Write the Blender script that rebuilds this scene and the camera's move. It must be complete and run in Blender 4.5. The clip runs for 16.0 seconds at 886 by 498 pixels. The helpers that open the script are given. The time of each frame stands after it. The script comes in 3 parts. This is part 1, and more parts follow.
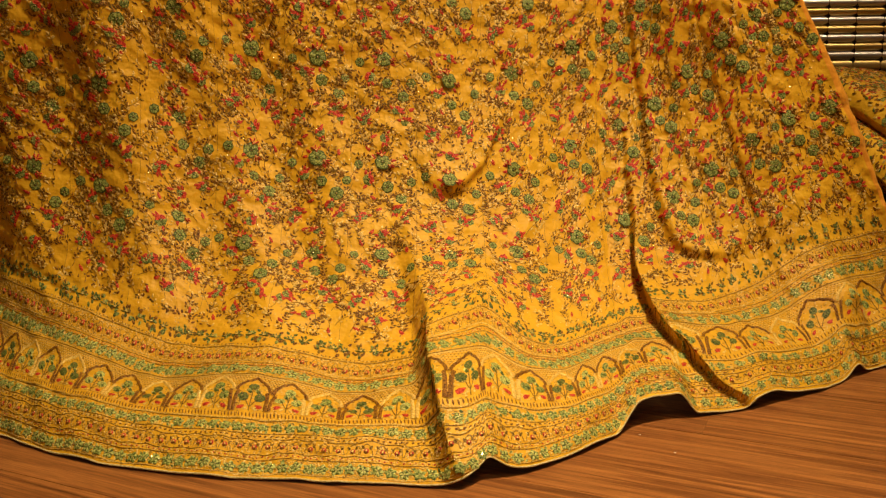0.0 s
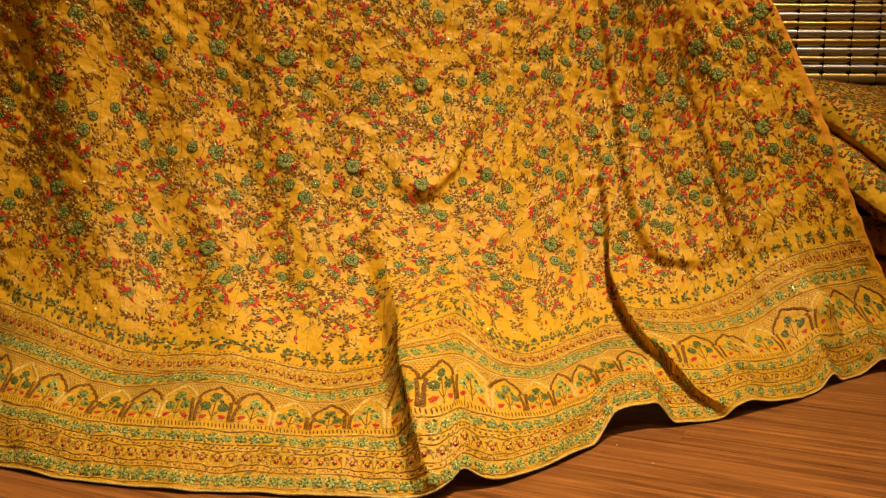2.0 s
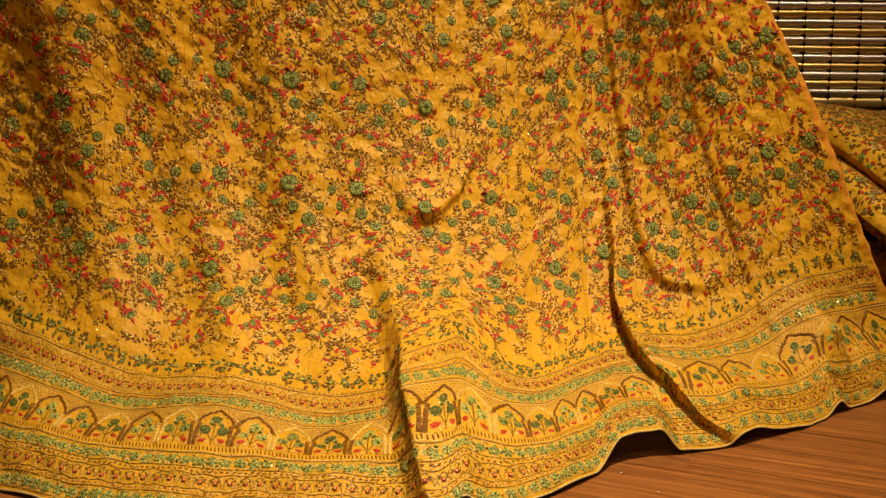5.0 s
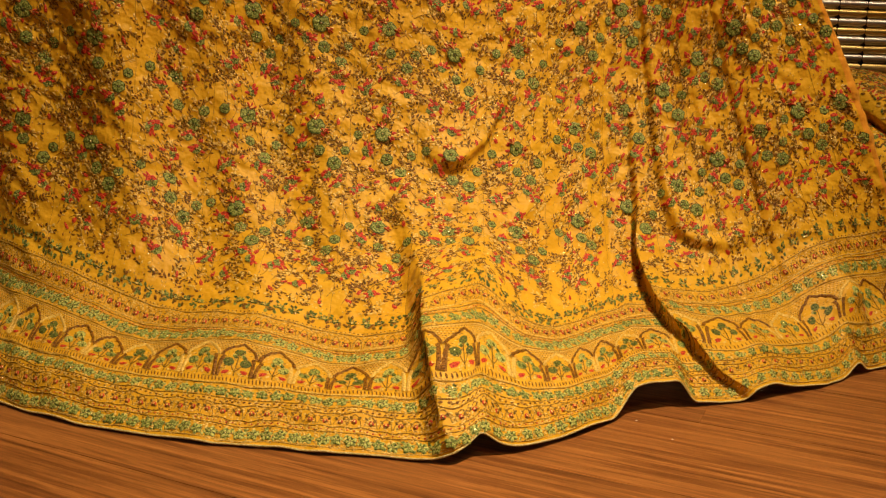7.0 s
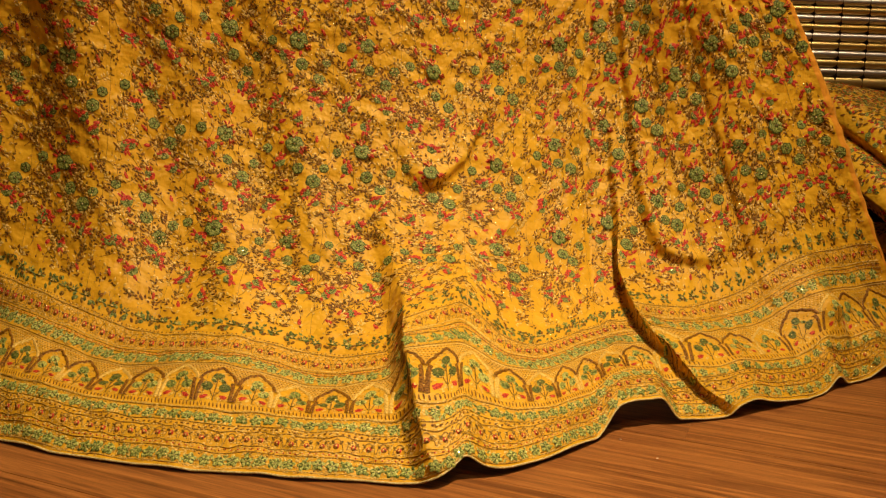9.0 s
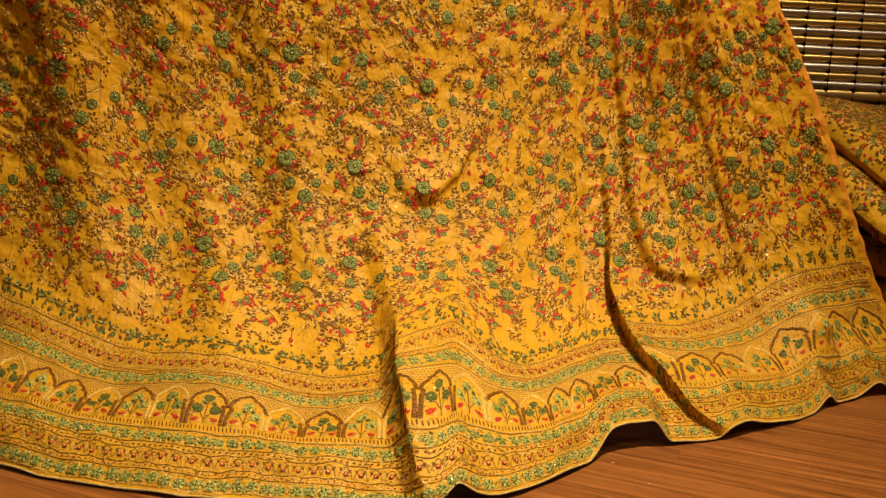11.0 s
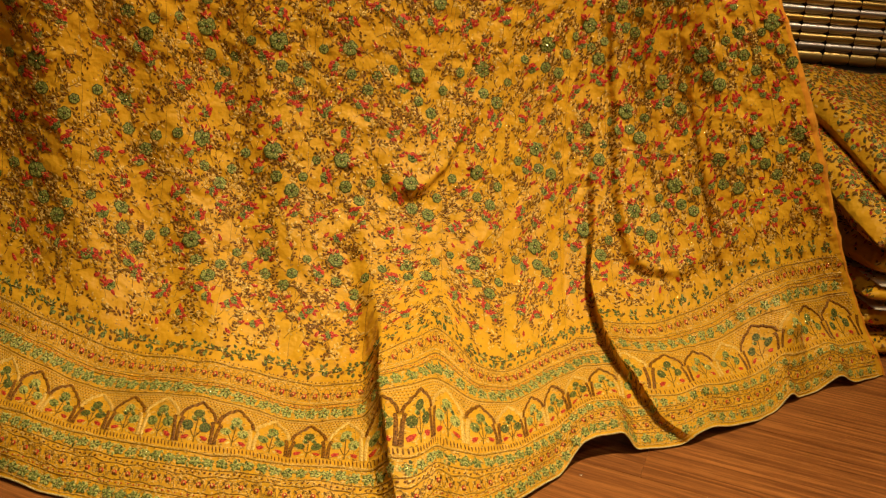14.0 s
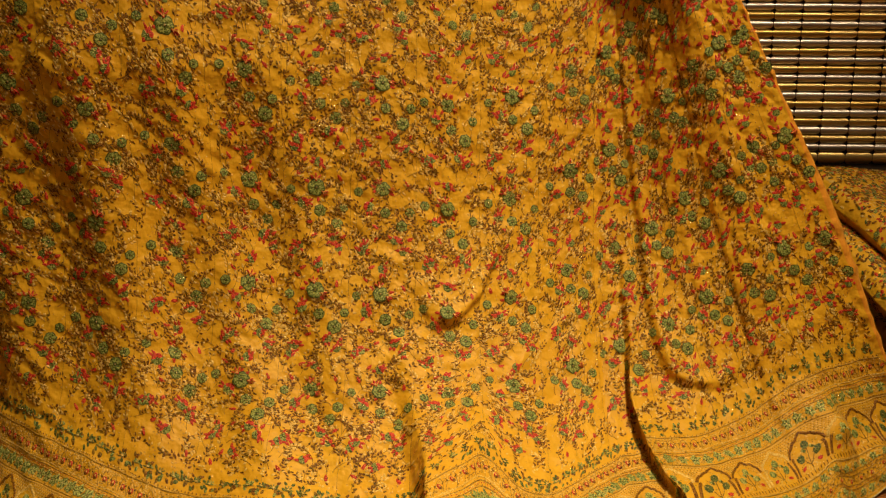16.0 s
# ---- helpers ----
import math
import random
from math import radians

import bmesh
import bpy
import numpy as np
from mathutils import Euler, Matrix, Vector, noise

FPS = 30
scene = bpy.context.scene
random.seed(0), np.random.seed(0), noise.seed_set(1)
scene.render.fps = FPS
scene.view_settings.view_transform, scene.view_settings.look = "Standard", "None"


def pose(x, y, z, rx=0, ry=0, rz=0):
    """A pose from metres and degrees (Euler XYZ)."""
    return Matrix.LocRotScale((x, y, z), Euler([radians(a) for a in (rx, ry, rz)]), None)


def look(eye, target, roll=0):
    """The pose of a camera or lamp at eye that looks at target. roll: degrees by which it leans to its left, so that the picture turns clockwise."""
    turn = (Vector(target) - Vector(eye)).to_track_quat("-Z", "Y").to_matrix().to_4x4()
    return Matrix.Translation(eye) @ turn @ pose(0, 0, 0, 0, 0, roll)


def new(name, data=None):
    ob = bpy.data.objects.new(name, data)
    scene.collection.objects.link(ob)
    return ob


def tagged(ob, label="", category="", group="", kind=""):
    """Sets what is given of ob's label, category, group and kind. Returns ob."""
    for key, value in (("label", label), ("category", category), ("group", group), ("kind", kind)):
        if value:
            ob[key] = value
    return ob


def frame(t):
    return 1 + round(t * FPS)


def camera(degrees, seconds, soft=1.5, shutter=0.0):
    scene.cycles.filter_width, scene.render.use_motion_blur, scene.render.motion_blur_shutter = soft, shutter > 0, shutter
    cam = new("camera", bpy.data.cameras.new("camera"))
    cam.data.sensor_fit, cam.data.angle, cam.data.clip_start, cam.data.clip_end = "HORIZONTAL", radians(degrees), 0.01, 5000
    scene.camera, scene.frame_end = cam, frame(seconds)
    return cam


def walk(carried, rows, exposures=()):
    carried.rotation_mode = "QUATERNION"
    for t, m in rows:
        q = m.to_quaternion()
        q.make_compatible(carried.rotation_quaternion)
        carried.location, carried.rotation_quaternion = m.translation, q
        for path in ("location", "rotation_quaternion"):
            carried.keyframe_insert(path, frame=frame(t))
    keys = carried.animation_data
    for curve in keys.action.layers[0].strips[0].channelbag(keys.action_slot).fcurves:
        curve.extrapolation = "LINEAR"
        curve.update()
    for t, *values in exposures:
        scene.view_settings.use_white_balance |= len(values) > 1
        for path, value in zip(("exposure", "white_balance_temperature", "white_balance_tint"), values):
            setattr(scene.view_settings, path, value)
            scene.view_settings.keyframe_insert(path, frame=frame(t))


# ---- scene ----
cam = camera(55.2, 16.0, soft=1.2)
PATH = [
    (0, (0.025, -0.275, 0.360), (-0.014, 1.696, 0.024), -0.5),
    (0.5, (0.015, -0.252, 0.355), (0.005, 1.720, 0.023), -0.4),
    (1, (0.018, -0.245, 0.350), (0.041, 1.728, 0.025), -0.3),
    (1.5, (0.019, -0.245, 0.350), (0.058, 1.728, 0.024), -0.1),
    (2, (0.017, -0.249, 0.343), (0.059, 1.728, 0.044), 0.2),
    (2.5, (0.015, -0.261, 0.344), (0.048, 1.718, 0.060), 0.3),
    (3, (0.015, -0.258, 0.341), (0.064, 1.725, 0.086), 0.6),
    (3.2, (0.015, -0.256, 0.341), (0.073, 1.729, 0.104), 0.5),
    (5.3, (0.020, -0.235, 0.345), (0.041, 1.748, 0.087), 0.7),
    (5.5, (0.016, -0.220, 0.330), (0.039, 1.756, 0.019), 1.1),
    (6, (0.015, -0.248, 0.322), (0.018, 1.723, -0.020), 1.9),
    (6.5, (0.014, -0.253, 0.319), (-0.002, 1.717, -0.023), 2.2),
    (7, (0.015, -0.252, 0.320), (0.001, 1.721, -0.006), 2.3),
    (7.5, (0.013, -0.250, 0.319), (0.006, 1.725, 0.007), 2.1),
    (8, (0.016, -0.249, 0.324), (0.024, 1.727, 0.018), 2.1),
    (8.5, (0.010, -0.244, 0.323), (0.029, 1.734, 0.024), 2.2),
    (9, (0.011, -0.242, 0.327), (0.048, 1.735, 0.029), 2.0),
    (9.2, (0.007, -0.241, 0.316), (0.058, 1.739, 0.036), 1.8),
    (11.3, (-0.001, -0.231, 0.359), (0.068, 1.743, 0.042), 2.9),
    (11.5, (-0.006, -0.234, 0.367), (0.059, 1.737, 0.033), 3.4),
    (12, (-0.037, -0.153, 0.567), (0.090, 1.682, -0.218), 7.9),
    (12.5, (-0.052, -0.168, 0.561), (0.113, 1.673, -0.203), 8.0),
    (13, (-0.025, -0.194, 0.544), (0.088, 1.670, -0.172), 6.8),
    (13.5, (-0.015, -0.212, 0.525), (0.093, 1.674, -0.132), 5.7),
    (14, (-0.009, -0.205, 0.524), (0.116, 1.692, -0.097), 5.0),
    (14.5, (-0.007, -0.209, 0.531), (0.127, 1.705, -0.034), 4.4),
    (15, (-0.008, -0.211, 0.530), (0.117, 1.723, 0.038), 4.1),
    (15.5, (-0.010, -0.227, 0.542), (0.078, 1.727, 0.126), 2.6),
    (16, (0.004, -0.239, 0.561), (0.007, 1.725, 0.180), 0.5),
]
walk(cam, [(t, look(eye, target, roll)) for t, eye, target, roll in PATH],
     exposures=[(0, -0.04), (11.5, -0.05), (12.2, -0.14), (14, -0.16), (15, -0.20), (16, -0.24)])

# ---- world and lamps ----
world = bpy.data.worlds.new("world")
scene.world = world
world.use_nodes = True
wn = world.node_tree.nodes
wn["Background"].inputs[0].default_value = (1.0, 0.8, 0.5, 1)
wn["Background"].inputs[1].default_value = 0.02


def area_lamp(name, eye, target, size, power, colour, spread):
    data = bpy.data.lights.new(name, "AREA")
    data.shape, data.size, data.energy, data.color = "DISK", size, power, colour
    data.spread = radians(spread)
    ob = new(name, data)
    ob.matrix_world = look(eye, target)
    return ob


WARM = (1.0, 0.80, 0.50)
# unseen overhead lamps: key, added room fill, added brightener for the strip screen
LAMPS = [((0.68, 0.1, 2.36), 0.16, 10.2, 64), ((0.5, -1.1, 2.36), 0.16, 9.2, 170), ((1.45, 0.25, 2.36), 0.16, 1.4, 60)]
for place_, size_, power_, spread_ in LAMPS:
    area_lamp("unseen_lamp", place_, (0.05, 0.6, 0.1) if place_[0] < 1 else (1.0, 1.42, 0.75), size_, power_, WARM, spread_)


# ---- materials ----
def material(name, colour, rough=0.6, metal=0.0, sheen=0.0, gloss=0.5):
    m = bpy.data.materials.new(name)
    m.use_nodes = True
    b = m.node_tree.nodes["Principled BSDF"]
    b.inputs["Base Color"].default_value = (*colour, 1)
    b.inputs["Roughness"].default_value = rough
    b.inputs["Metallic"].default_value = metal
    b.inputs["Sheen Weight"].default_value = sheen
    b.inputs["Specular IOR Level"].default_value = gloss
    return m, m.node_tree.nodes, m.node_tree.links, b


def noise_node(nodes, links, scale, detail=3.0, coords=None, rough=0.5):
    n = nodes.new("ShaderNodeTexNoise")
    n.inputs["Scale"].default_value = scale
    n.inputs["Detail"].default_value = detail
    n.inputs["Roughness"].default_value = rough
    if coords is None:
        coords = nodes.new("ShaderNodeTexCoord").outputs["Object"]
    links.new(coords, n.inputs["Vector"])
    return n


def mix_colours(nodes, links, fac, a, b, low=0.3, high=0.7):
    r = nodes.new("ShaderNodeValToRGB")
    r.color_ramp.elements[0].position, r.color_ramp.elements[1].position = low, high
    r.color_ramp.elements[0].color, r.color_ramp.elements[1].color = (*a, 1), (*b, 1)
    links.new(fac, r.inputs[0])
    return r.outputs[0]


def bump(nodes, links, shader, heights, strength=0.4, distance=0.001):
    last = None
    for h, s, d in heights:
        n = nodes.new("ShaderNodeBump")
        n.inputs["Strength"].default_value, n.inputs["Distance"].default_value = s, d
        links.new(h, n.inputs["Height"])
        if last is not None:
            links.new(last, n.inputs["Normal"])
        last = n.outputs[0]
    links.new(last, shader.inputs["Normal"])


def cloth_material(name, a, b, rough=0.5):
    m, n, l, s = material(name, a, rough, 0.0, 0.12, 0.22)
    s.inputs["Sheen Roughness"].default_value = 0.45
    s.inputs["Sheen Tint"].default_value = (1.0, 0.7, 0.2, 1)
    blot = noise_node(n, l, 9.0, 4)
    fine = noise_node(n, l, 900.0, 2)
    pucker = noise_node(n, l, 46.0, 2.2)
    l.new(mix_colours(n, l, blot.outputs[0], a, b), s.inputs["Base Color"])
    crinkle = noise_node(n, l, 120.0, 2.0)
    bump(n, l, s, [(pucker.outputs[0], 0.65, 0.010), (crinkle.outputs[0], 0.35, 0.003), (fine.outputs[0], 0.07, 0.0005)])
    return m


def thread_material(name, a, b, rough=0.45, metal=0.0):
    """Embroidery silk: two tones from stitch to stitch and a raised grain."""
    m, n, l, s = material(name, a, rough, metal, 0.0, 0.22)
    where = n.new("ShaderNodeNewGeometry").outputs["Position"]
    tone = noise_node(n, l, 520.0, 3, where, 0.6)
    stitch = noise_node(n, l, 1400.0, 2, where)
    l.new(mix_colours(n, l, tone.outputs[0], a, b, 0.4, 0.6), s.inputs["Base Color"])
    bump(n, l, s, [(stitch.outputs[0], 0.6, 0.0008)])
    return m


M_CLOTH = cloth_material("mustard_silk", (0.69, 0.348, 0.013), (0.77, 0.410, 0.018))
M_LINING = cloth_material("orange_lining", (0.72, 0.27, 0.02), (0.76, 0.31, 0.025), 0.6)
M_GREEN = thread_material("green_thread", (0.06, 0.085, 0.012), (0.37, 0.39, 0.085))
M_DARKGREEN = thread_material("dark_green_thread", (0.03, 0.040, 0.006), (0.18, 0.195, 0.035))
M_SAGE = thread_material("sage_thread", (0.15, 0.17, 0.022), (0.60, 0.58, 0.16))
M_RED = thread_material("red_thread", (0.34, 0.014, 0.005), (0.72, 0.085, 0.030))
M_BROWN = thread_material("brown_thread", (0.09, 0.026, 0.002), (0.34, 0.14, 0.010))
M_LINE = thread_material("couched_thread", (0.20, 0.09, 0.006), (0.50, 0.27, 0.03))
M_OLIVE = thread_material("olive_thread", (0.085, 0.036, 0.002), (0.32, 0.165, 0.011))
M_GOLD = thread_material("gold_thread", (0.62, 0.36, 0.05), (0.85, 0.58, 0.16), 0.4, 0.15)
M_SEQUIN = material("gold_sequin", (0.95, 0.72, 0.35), 0.18, 1.0)[0]
M_EDGE = thread_material("hem_cord", (0.45, 0.33, 0.10), (0.72, 0.60, 0.30), 0.5)
M_PAPER = material("white_edge", (0.75, 0.68, 0.55), 0.7)[0]


def wood_material():
    m, n, l, s = material("wood_laminate", (0.3, 0.13, 0.05), 0.4, 0.0, 0.0, 0.3)
    tex = n.new("ShaderNodeTexCoord")
    info = n.new("ShaderNodeObjectInfo")
    mapping = n.new("ShaderNodeMapping")
    mapping.inputs["Scale"].default_value = (1.4, 48.0, 1.0)
    shift = n.new("ShaderNodeVectorMath")
    shift.operation = "MULTIPLY_ADD"
    shift.inputs[1].default_value = (7.0, 5.0, 3.0)
    l.new(info.outputs["Random"], shift.inputs[0])
    l.new(tex.outputs["Object"], shift.inputs[2])
    l.new(shift.outputs[0], mapping.inputs[0])
    grain = noise_node(n, l, 3.2, 6, mapping.outputs[0], 0.62)
    grain.inputs["Distortion"].default_value = 0.5
    r = n.new("ShaderNodeValToRGB")
    e = r.color_ramp.elements
    e[0].position, e[0].color = 0.3, (0.12, 0.036, 0.008, 1)
    e[1].position, e[1].color = 0.68, (0.46, 0.175, 0.042, 1)
    mid = e.new(0.46)
    mid.color = (0.25, 0.085, 0.02, 1)
    l.new(grain.outputs[0], r.inputs[0])
    smear = noise_node(n, l, 7.0, 4)
    rr = n.new("ShaderNodeMapRange")
    rr.inputs[3].default_value, rr.inputs[4].default_value = 0.36, 0.52
    l.new(smear.outputs[0], rr.inputs[0])
    l.new(rr.outputs[0], s.inputs["Roughness"])
    pore_map = n.new("ShaderNodeMapping")
    pore_map.inputs["Scale"].default_value = (14.0, 420.0, 1.0)
    l.new(shift.outputs[0], pore_map.inputs[0])
    pores = noise_node(n, l, 3.0, 3, pore_map.outputs[0], 0.6)
    dark = n.new("ShaderNodeMixRGB")
    dark.blend_type = "MULTIPLY"
    dark.inputs[0].default_value = 0.45
    l.new(r.outputs[0], dark.inputs[1])
    l.new(mix_colours(n, l, pores.outputs[0], (0.45, 0.36, 0.30), (1.12, 1.12, 1.12), 0.36, 0.56), dark.inputs[2])
    l.new(dark.outputs[0], s.inputs["Base Color"])
    bump(n, l, s, [(grain.outputs[0], 0.12, 0.001), (pores.outputs[0], 0.12, 0.0004)])
    return m


M_WOOD = wood_material()


def wall_material(name, a, b):
    m, n, l, s = material(name, a, 0.8)
    l.new(mix_colours(n, l, noise_node(n, l, 2.5, 5).outputs[0], a, b), s.inputs["Base Color"])
    bump(n, l, s, [(noise_node(n, l, 120.0, 3).outputs[0], 0.2, 0.001)])
    return m


M_WALL = wall_material("cream_wall", (0.62, 0.54, 0.42), (0.68, 0.59, 0.46))
M_CEILING = wall_material("white_ceiling", (0.70, 0.66, 0.60), (0.75, 0.71, 0.65))


def metal_material(name, a, b, rough):
    m, n, l, s = material(name, a, rough, 1.0)
    info = n.new("ShaderNodeObjectInfo")
    l.new(mix_colours(n, l, info.outputs["Random"], a, b), s.inputs["Base Color"])
    bump(n, l, s, [(noise_node(n, l, 60.0, 3).outputs[0], 0.15, 0.002)])
    return m


M_GOLDTILE = metal_material("gold_tile", (0.70, 0.46, 0.13), (0.86, 0.62, 0.24), 0.36)
M_SILVERTILE = metal_material("silver_tile", (0.70, 0.62, 0.58), (0.86, 0.79, 0.75), 0.36)
M_BACK = material("dark_backing", (0.03, 0.018, 0.01), 0.7)[0]
# glowing disc of the added ceiling fixtures
M_GLOW = material("added_lamp_glass", (1, 0.8, 0.55), 0.4)[0]
M_GLOW.node_tree.nodes["Principled BSDF"].inputs["Emission Color"].default_value = (1, 0.75, 0.45, 1)
M_GLOW.node_tree.nodes["Principled BSDF"].inputs["Emission Strength"].default_value = 4.0


# ---- mesh helpers ----
def link_mesh(name, verts, faces, mats, parent=None, label="", smooth=True, index=None):
    me = bpy.data.meshes.new(name)
    me.from_pydata([tuple(map(float, v)) for v in verts], [], [tuple(map(int, f)) for f in faces])
    for m in mats:
        me.materials.append(m)
    if index is not None:
        me.polygons.foreach_set("material_index", np.asarray(index, dtype=np.int32))
    if smooth:
        me.polygons.foreach_set("use_smooth", np.ones(len(me.polygons), dtype=bool))
    me.update()
    ob = new(name, me)
    if parent is not None:
        ob.parent = parent
    if label:
        tagged(ob, label)
    return ob


def part(name, bm, mat, parent, label=""):
    me = bpy.data.meshes.new(name)
    bm.to_mesh(me)
    bm.free()
    me.materials.append(mat)
    ob = new(name, me)
    ob.parent = parent
    if label:
        tagged(ob, label)
    return ob


def box_mesh(name, lo, hi, mat, bevel=0.0):
    bm = bmesh.new()
    bmesh.ops.create_cube(bm, size=1.0)
    lo, hi = Vector(lo), Vector(hi)
    for v in bm.verts:
        v.co = Vector([lo[i] + (v.co[i] + 0.5) * (hi[i] - lo[i]) for i in range(3)])
    if bevel:
        bmesh.ops.bevel(bm, geom=bm.edges[:], offset=bevel, segments=2, affect="EDGES")
    me = bpy.data.meshes.new(name)
    bm.to_mesh(me)
    bm.free()
    me.materials.append(mat)
    return me


def thing(name, label, category, at=(0, 0, 0), group=""):
    ob = new(name)
    ob.location = at
    return tagged(ob, label, category, group)


# ---- the room ----
def structure(name, lo, hi, mat, label):
    return tagged(new(name, box_mesh(name, lo, hi, mat)), label, kind="structure")


ground = structure("floor", (-2.4, -2.4, -0.08), (2.6, 1.9, -0.012), M_WOOD, "brown wood laminate floor laid in long boards")
structure("wall_north", (-2.4, 1.9, -0.08), (2.6, 2.0, 2.4), M_WALL, "plain cream painted wall")
structure("wall_south", (-2.4, -2.5, -0.08), (2.6, -2.4, 2.4), M_WALL, "plain cream painted wall")
structure("wall_west", (-2.5, -2.5, -0.08), (-2.4, 2.0, 2.4), M_WALL, "plain cream painted wall")
structure("wall_east", (2.6, -2.5, -0.08), (2.7, 2.0, 2.4), M_WALL, "plain cream painted wall")
structure("ceiling", (-2.5, -2.5, 2.4), (2.7, 2.0, 2.5), M_CEILING, "plain white ceiling")


# assumed fixture, added out of view where each lamp hangs
def added_ceiling_light(x, y):
    light = thing("added_ceiling_light", "round recessed warm ceiling spotlight, unseen and added", "lamp", (x, y, 2.4), "ceiling spotlights")
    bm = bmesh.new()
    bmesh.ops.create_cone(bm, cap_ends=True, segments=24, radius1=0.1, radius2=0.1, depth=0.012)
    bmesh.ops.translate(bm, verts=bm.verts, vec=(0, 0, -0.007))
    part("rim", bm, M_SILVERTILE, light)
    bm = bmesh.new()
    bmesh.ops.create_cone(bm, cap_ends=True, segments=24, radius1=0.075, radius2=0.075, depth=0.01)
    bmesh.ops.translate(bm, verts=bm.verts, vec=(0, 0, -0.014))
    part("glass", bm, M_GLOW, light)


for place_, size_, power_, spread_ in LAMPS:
    added_ceiling_light(place_[0], place_[1])


# ---- the skirt: form ----
def smooth(a, b, x):
    t = np.clip((x - a) / (b - a), 0, 1)
    return t * t * (3 - 2 * t)


def soften(a, n):
    k = np.hanning(n + 2)[1:-1]
    return np.convolve(np.pad(a, n // 2, mode="reflect", reflect_type="odd"), k / k.sum(), "valid")


HEM_X = [-1.0, -0.9, -0.75, -0.6, -0.5, -0.41, -0.34, -0.275, -0.21, -0.14, -0.1, -0.044, 0.0, 0.024, 0.048, 0.087, 0.146, 0.197, 0.24, 0.285, 0.36, 0.42, 0.478,
         0.53, 0.575, 0.62, 0.675, 0.72, 0.76, 0.85]
HEM_Y = [1.1, 0.98, 0.82, 0.69, 0.617, 0.562, 0.531, 0.514, 0.499, 0.495, 0.487, 0.486, 0.480, 0.479, 0.502, 0.514, 0.557, 0.608, 0.643, 0.660, 0.686, 0.722, 0.755,
         0.797, 0.832, 0.860, 0.880, 0.908, 0.93, 0.97]
PROFILE_D = [0, 0.034, 0.074, 0.15, 0.21, 0.285, 0.34, 0.385, 0.41, 0.43, 0.44]
PROFILE_Z = [0, 0.027, 0.047, 0.066, 0.092, 0.15, 0.24, 0.38, 0.6, 0.9, 1.2]
S_LEFT, S_RIGHT, STEP = -0.96, 0.744, 0.004
GS = np.arange(S_LEFT, S_RIGHT + 1e-6, STEP)
GW = np.arange(0, 1.0 + 1e-6, STEP)


def top_y(x):
    return 0.905 + 0.095 * smooth(-0.1, 0.25, x) - 0.05 * smooth(0.3, 0.6, x) - 0.075 * smooth(-0.2, -0.45, x) + 0.16 * smooth(-0.5, -0.9, x)


# the border rows lie wider apart on the spread front than at the sides, most so on the laid fold
ROW_W = [0, 0.0125, 0.0305, 0.0465, 0.0645, 0.119, 0.138, 0.1665, 0.1885, 0.3, 0.45, 1.0]
ROW_FRONT = [0, 0.0005, 0.0055, 0.0135, 0.0155, 0.013, 0.013, 0.0115, 0.0185, 0.016, 0, 0]
ROW_FOLD = [0, -0.006, -0.004, 0.002, 0.004, 0.028, 0.041, 0.066, 0.068, 0.045, 0, 0]


def row_arc(s):
    front = smooth(0.16, 0.06, s)
    fold = math.exp(-((s - 0.045) / 0.045) ** 2)
    return GW + front * np.interp(GW, ROW_W, ROW_FRONT) + fold * np.interp(GW, ROW_W, ROW_FOLD)


def base_form():
    x0 = np.arange(-1.2, 1.0, 0.004)
    hem = np.interp(GS, x0, soften(np.interp(x0, HEM_X, HEM_Y), 5))
    t = np.linspace(0, 1, 900)
    pd = soften(np.interp(t * (len(PROFILE_D) - 1), range(len(PROFILE_D)), PROFILE_D), 95)
    pz = soften(np.interp(t * (len(PROFILE_Z) - 1), range(len(PROFILE_Z)), PROFILE_Z), 95)
    pd, pz = pd - pd[0], pz - pz[0]
    P = np.zeros((len(GS), len(GW), 3))
    for i, s in enumerate(GS):
        k = (top_y(s) - hem[i]) / 0.39
        d = pd * k
        w = np.r_[0, np.cumsum(np.hypot(np.diff(d), np.diff(pz)))]
        arc = row_arc(s)
        z = np.interp(arc, w, pz)
        P[i, :, 0] = s - np.maximum(0, s - 0.22) * z + 0.014 * smooth(0.15, 0.5, z) * smooth(0.5, 0.744, s)
        # the upper left of the cloth leans forward
        lean = 0.32 * np.clip(z - 0.18, 0, 0.40) ** 2 * smooth(-0.04, -0.30, s)
        # above the spread the cloth is gathered towards the waist
        gather = smooth(0.70, 0.98, z)
        P[i, :, 0] += gather * (-0.05 - P[i, :, 0]) * 0.62
        P[i, :, 1] = hem[i] + np.interp(arc, w, d) - lean
        P[i, :, 1] += gather * (1.02 - P[i, :, 1]) * 0.8
        P[i, :, 2] = z
    return P


def normals_of(P):
    n = np.cross(np.gradient(P, axis=0), np.gradient(P, axis=1))
    return n / np.linalg.norm(n, axis=2, keepdims=True)


def pleat(S, Wd, line_w, line_s, height_w, height, sharp, decay):
    """A laid fold: the cloth stands proud on the right of a line and falls off steeply on its left."""
    c = np.interp(Wd, line_w, line_s)
    h = np.interp(Wd, height_w, height)
    d = S - c
    return h * smooth(-sharp, sharp * 0.2, d) * np.exp(-np.maximum(d, 0) / decay)


PLEAT_A = ([0, 0.052, 0.128, 0.228, 0.336, 0.42], [0.028, 0.008, -0.006, -0.014, -0.034, -0.046])
PLEAT_B = ([0, 0.036, 0.104, 0.168, 0.268, 0.344, 0.46], [0.372, 0.338, 0.306, 0.289, 0.280, 0.285, 0.288])


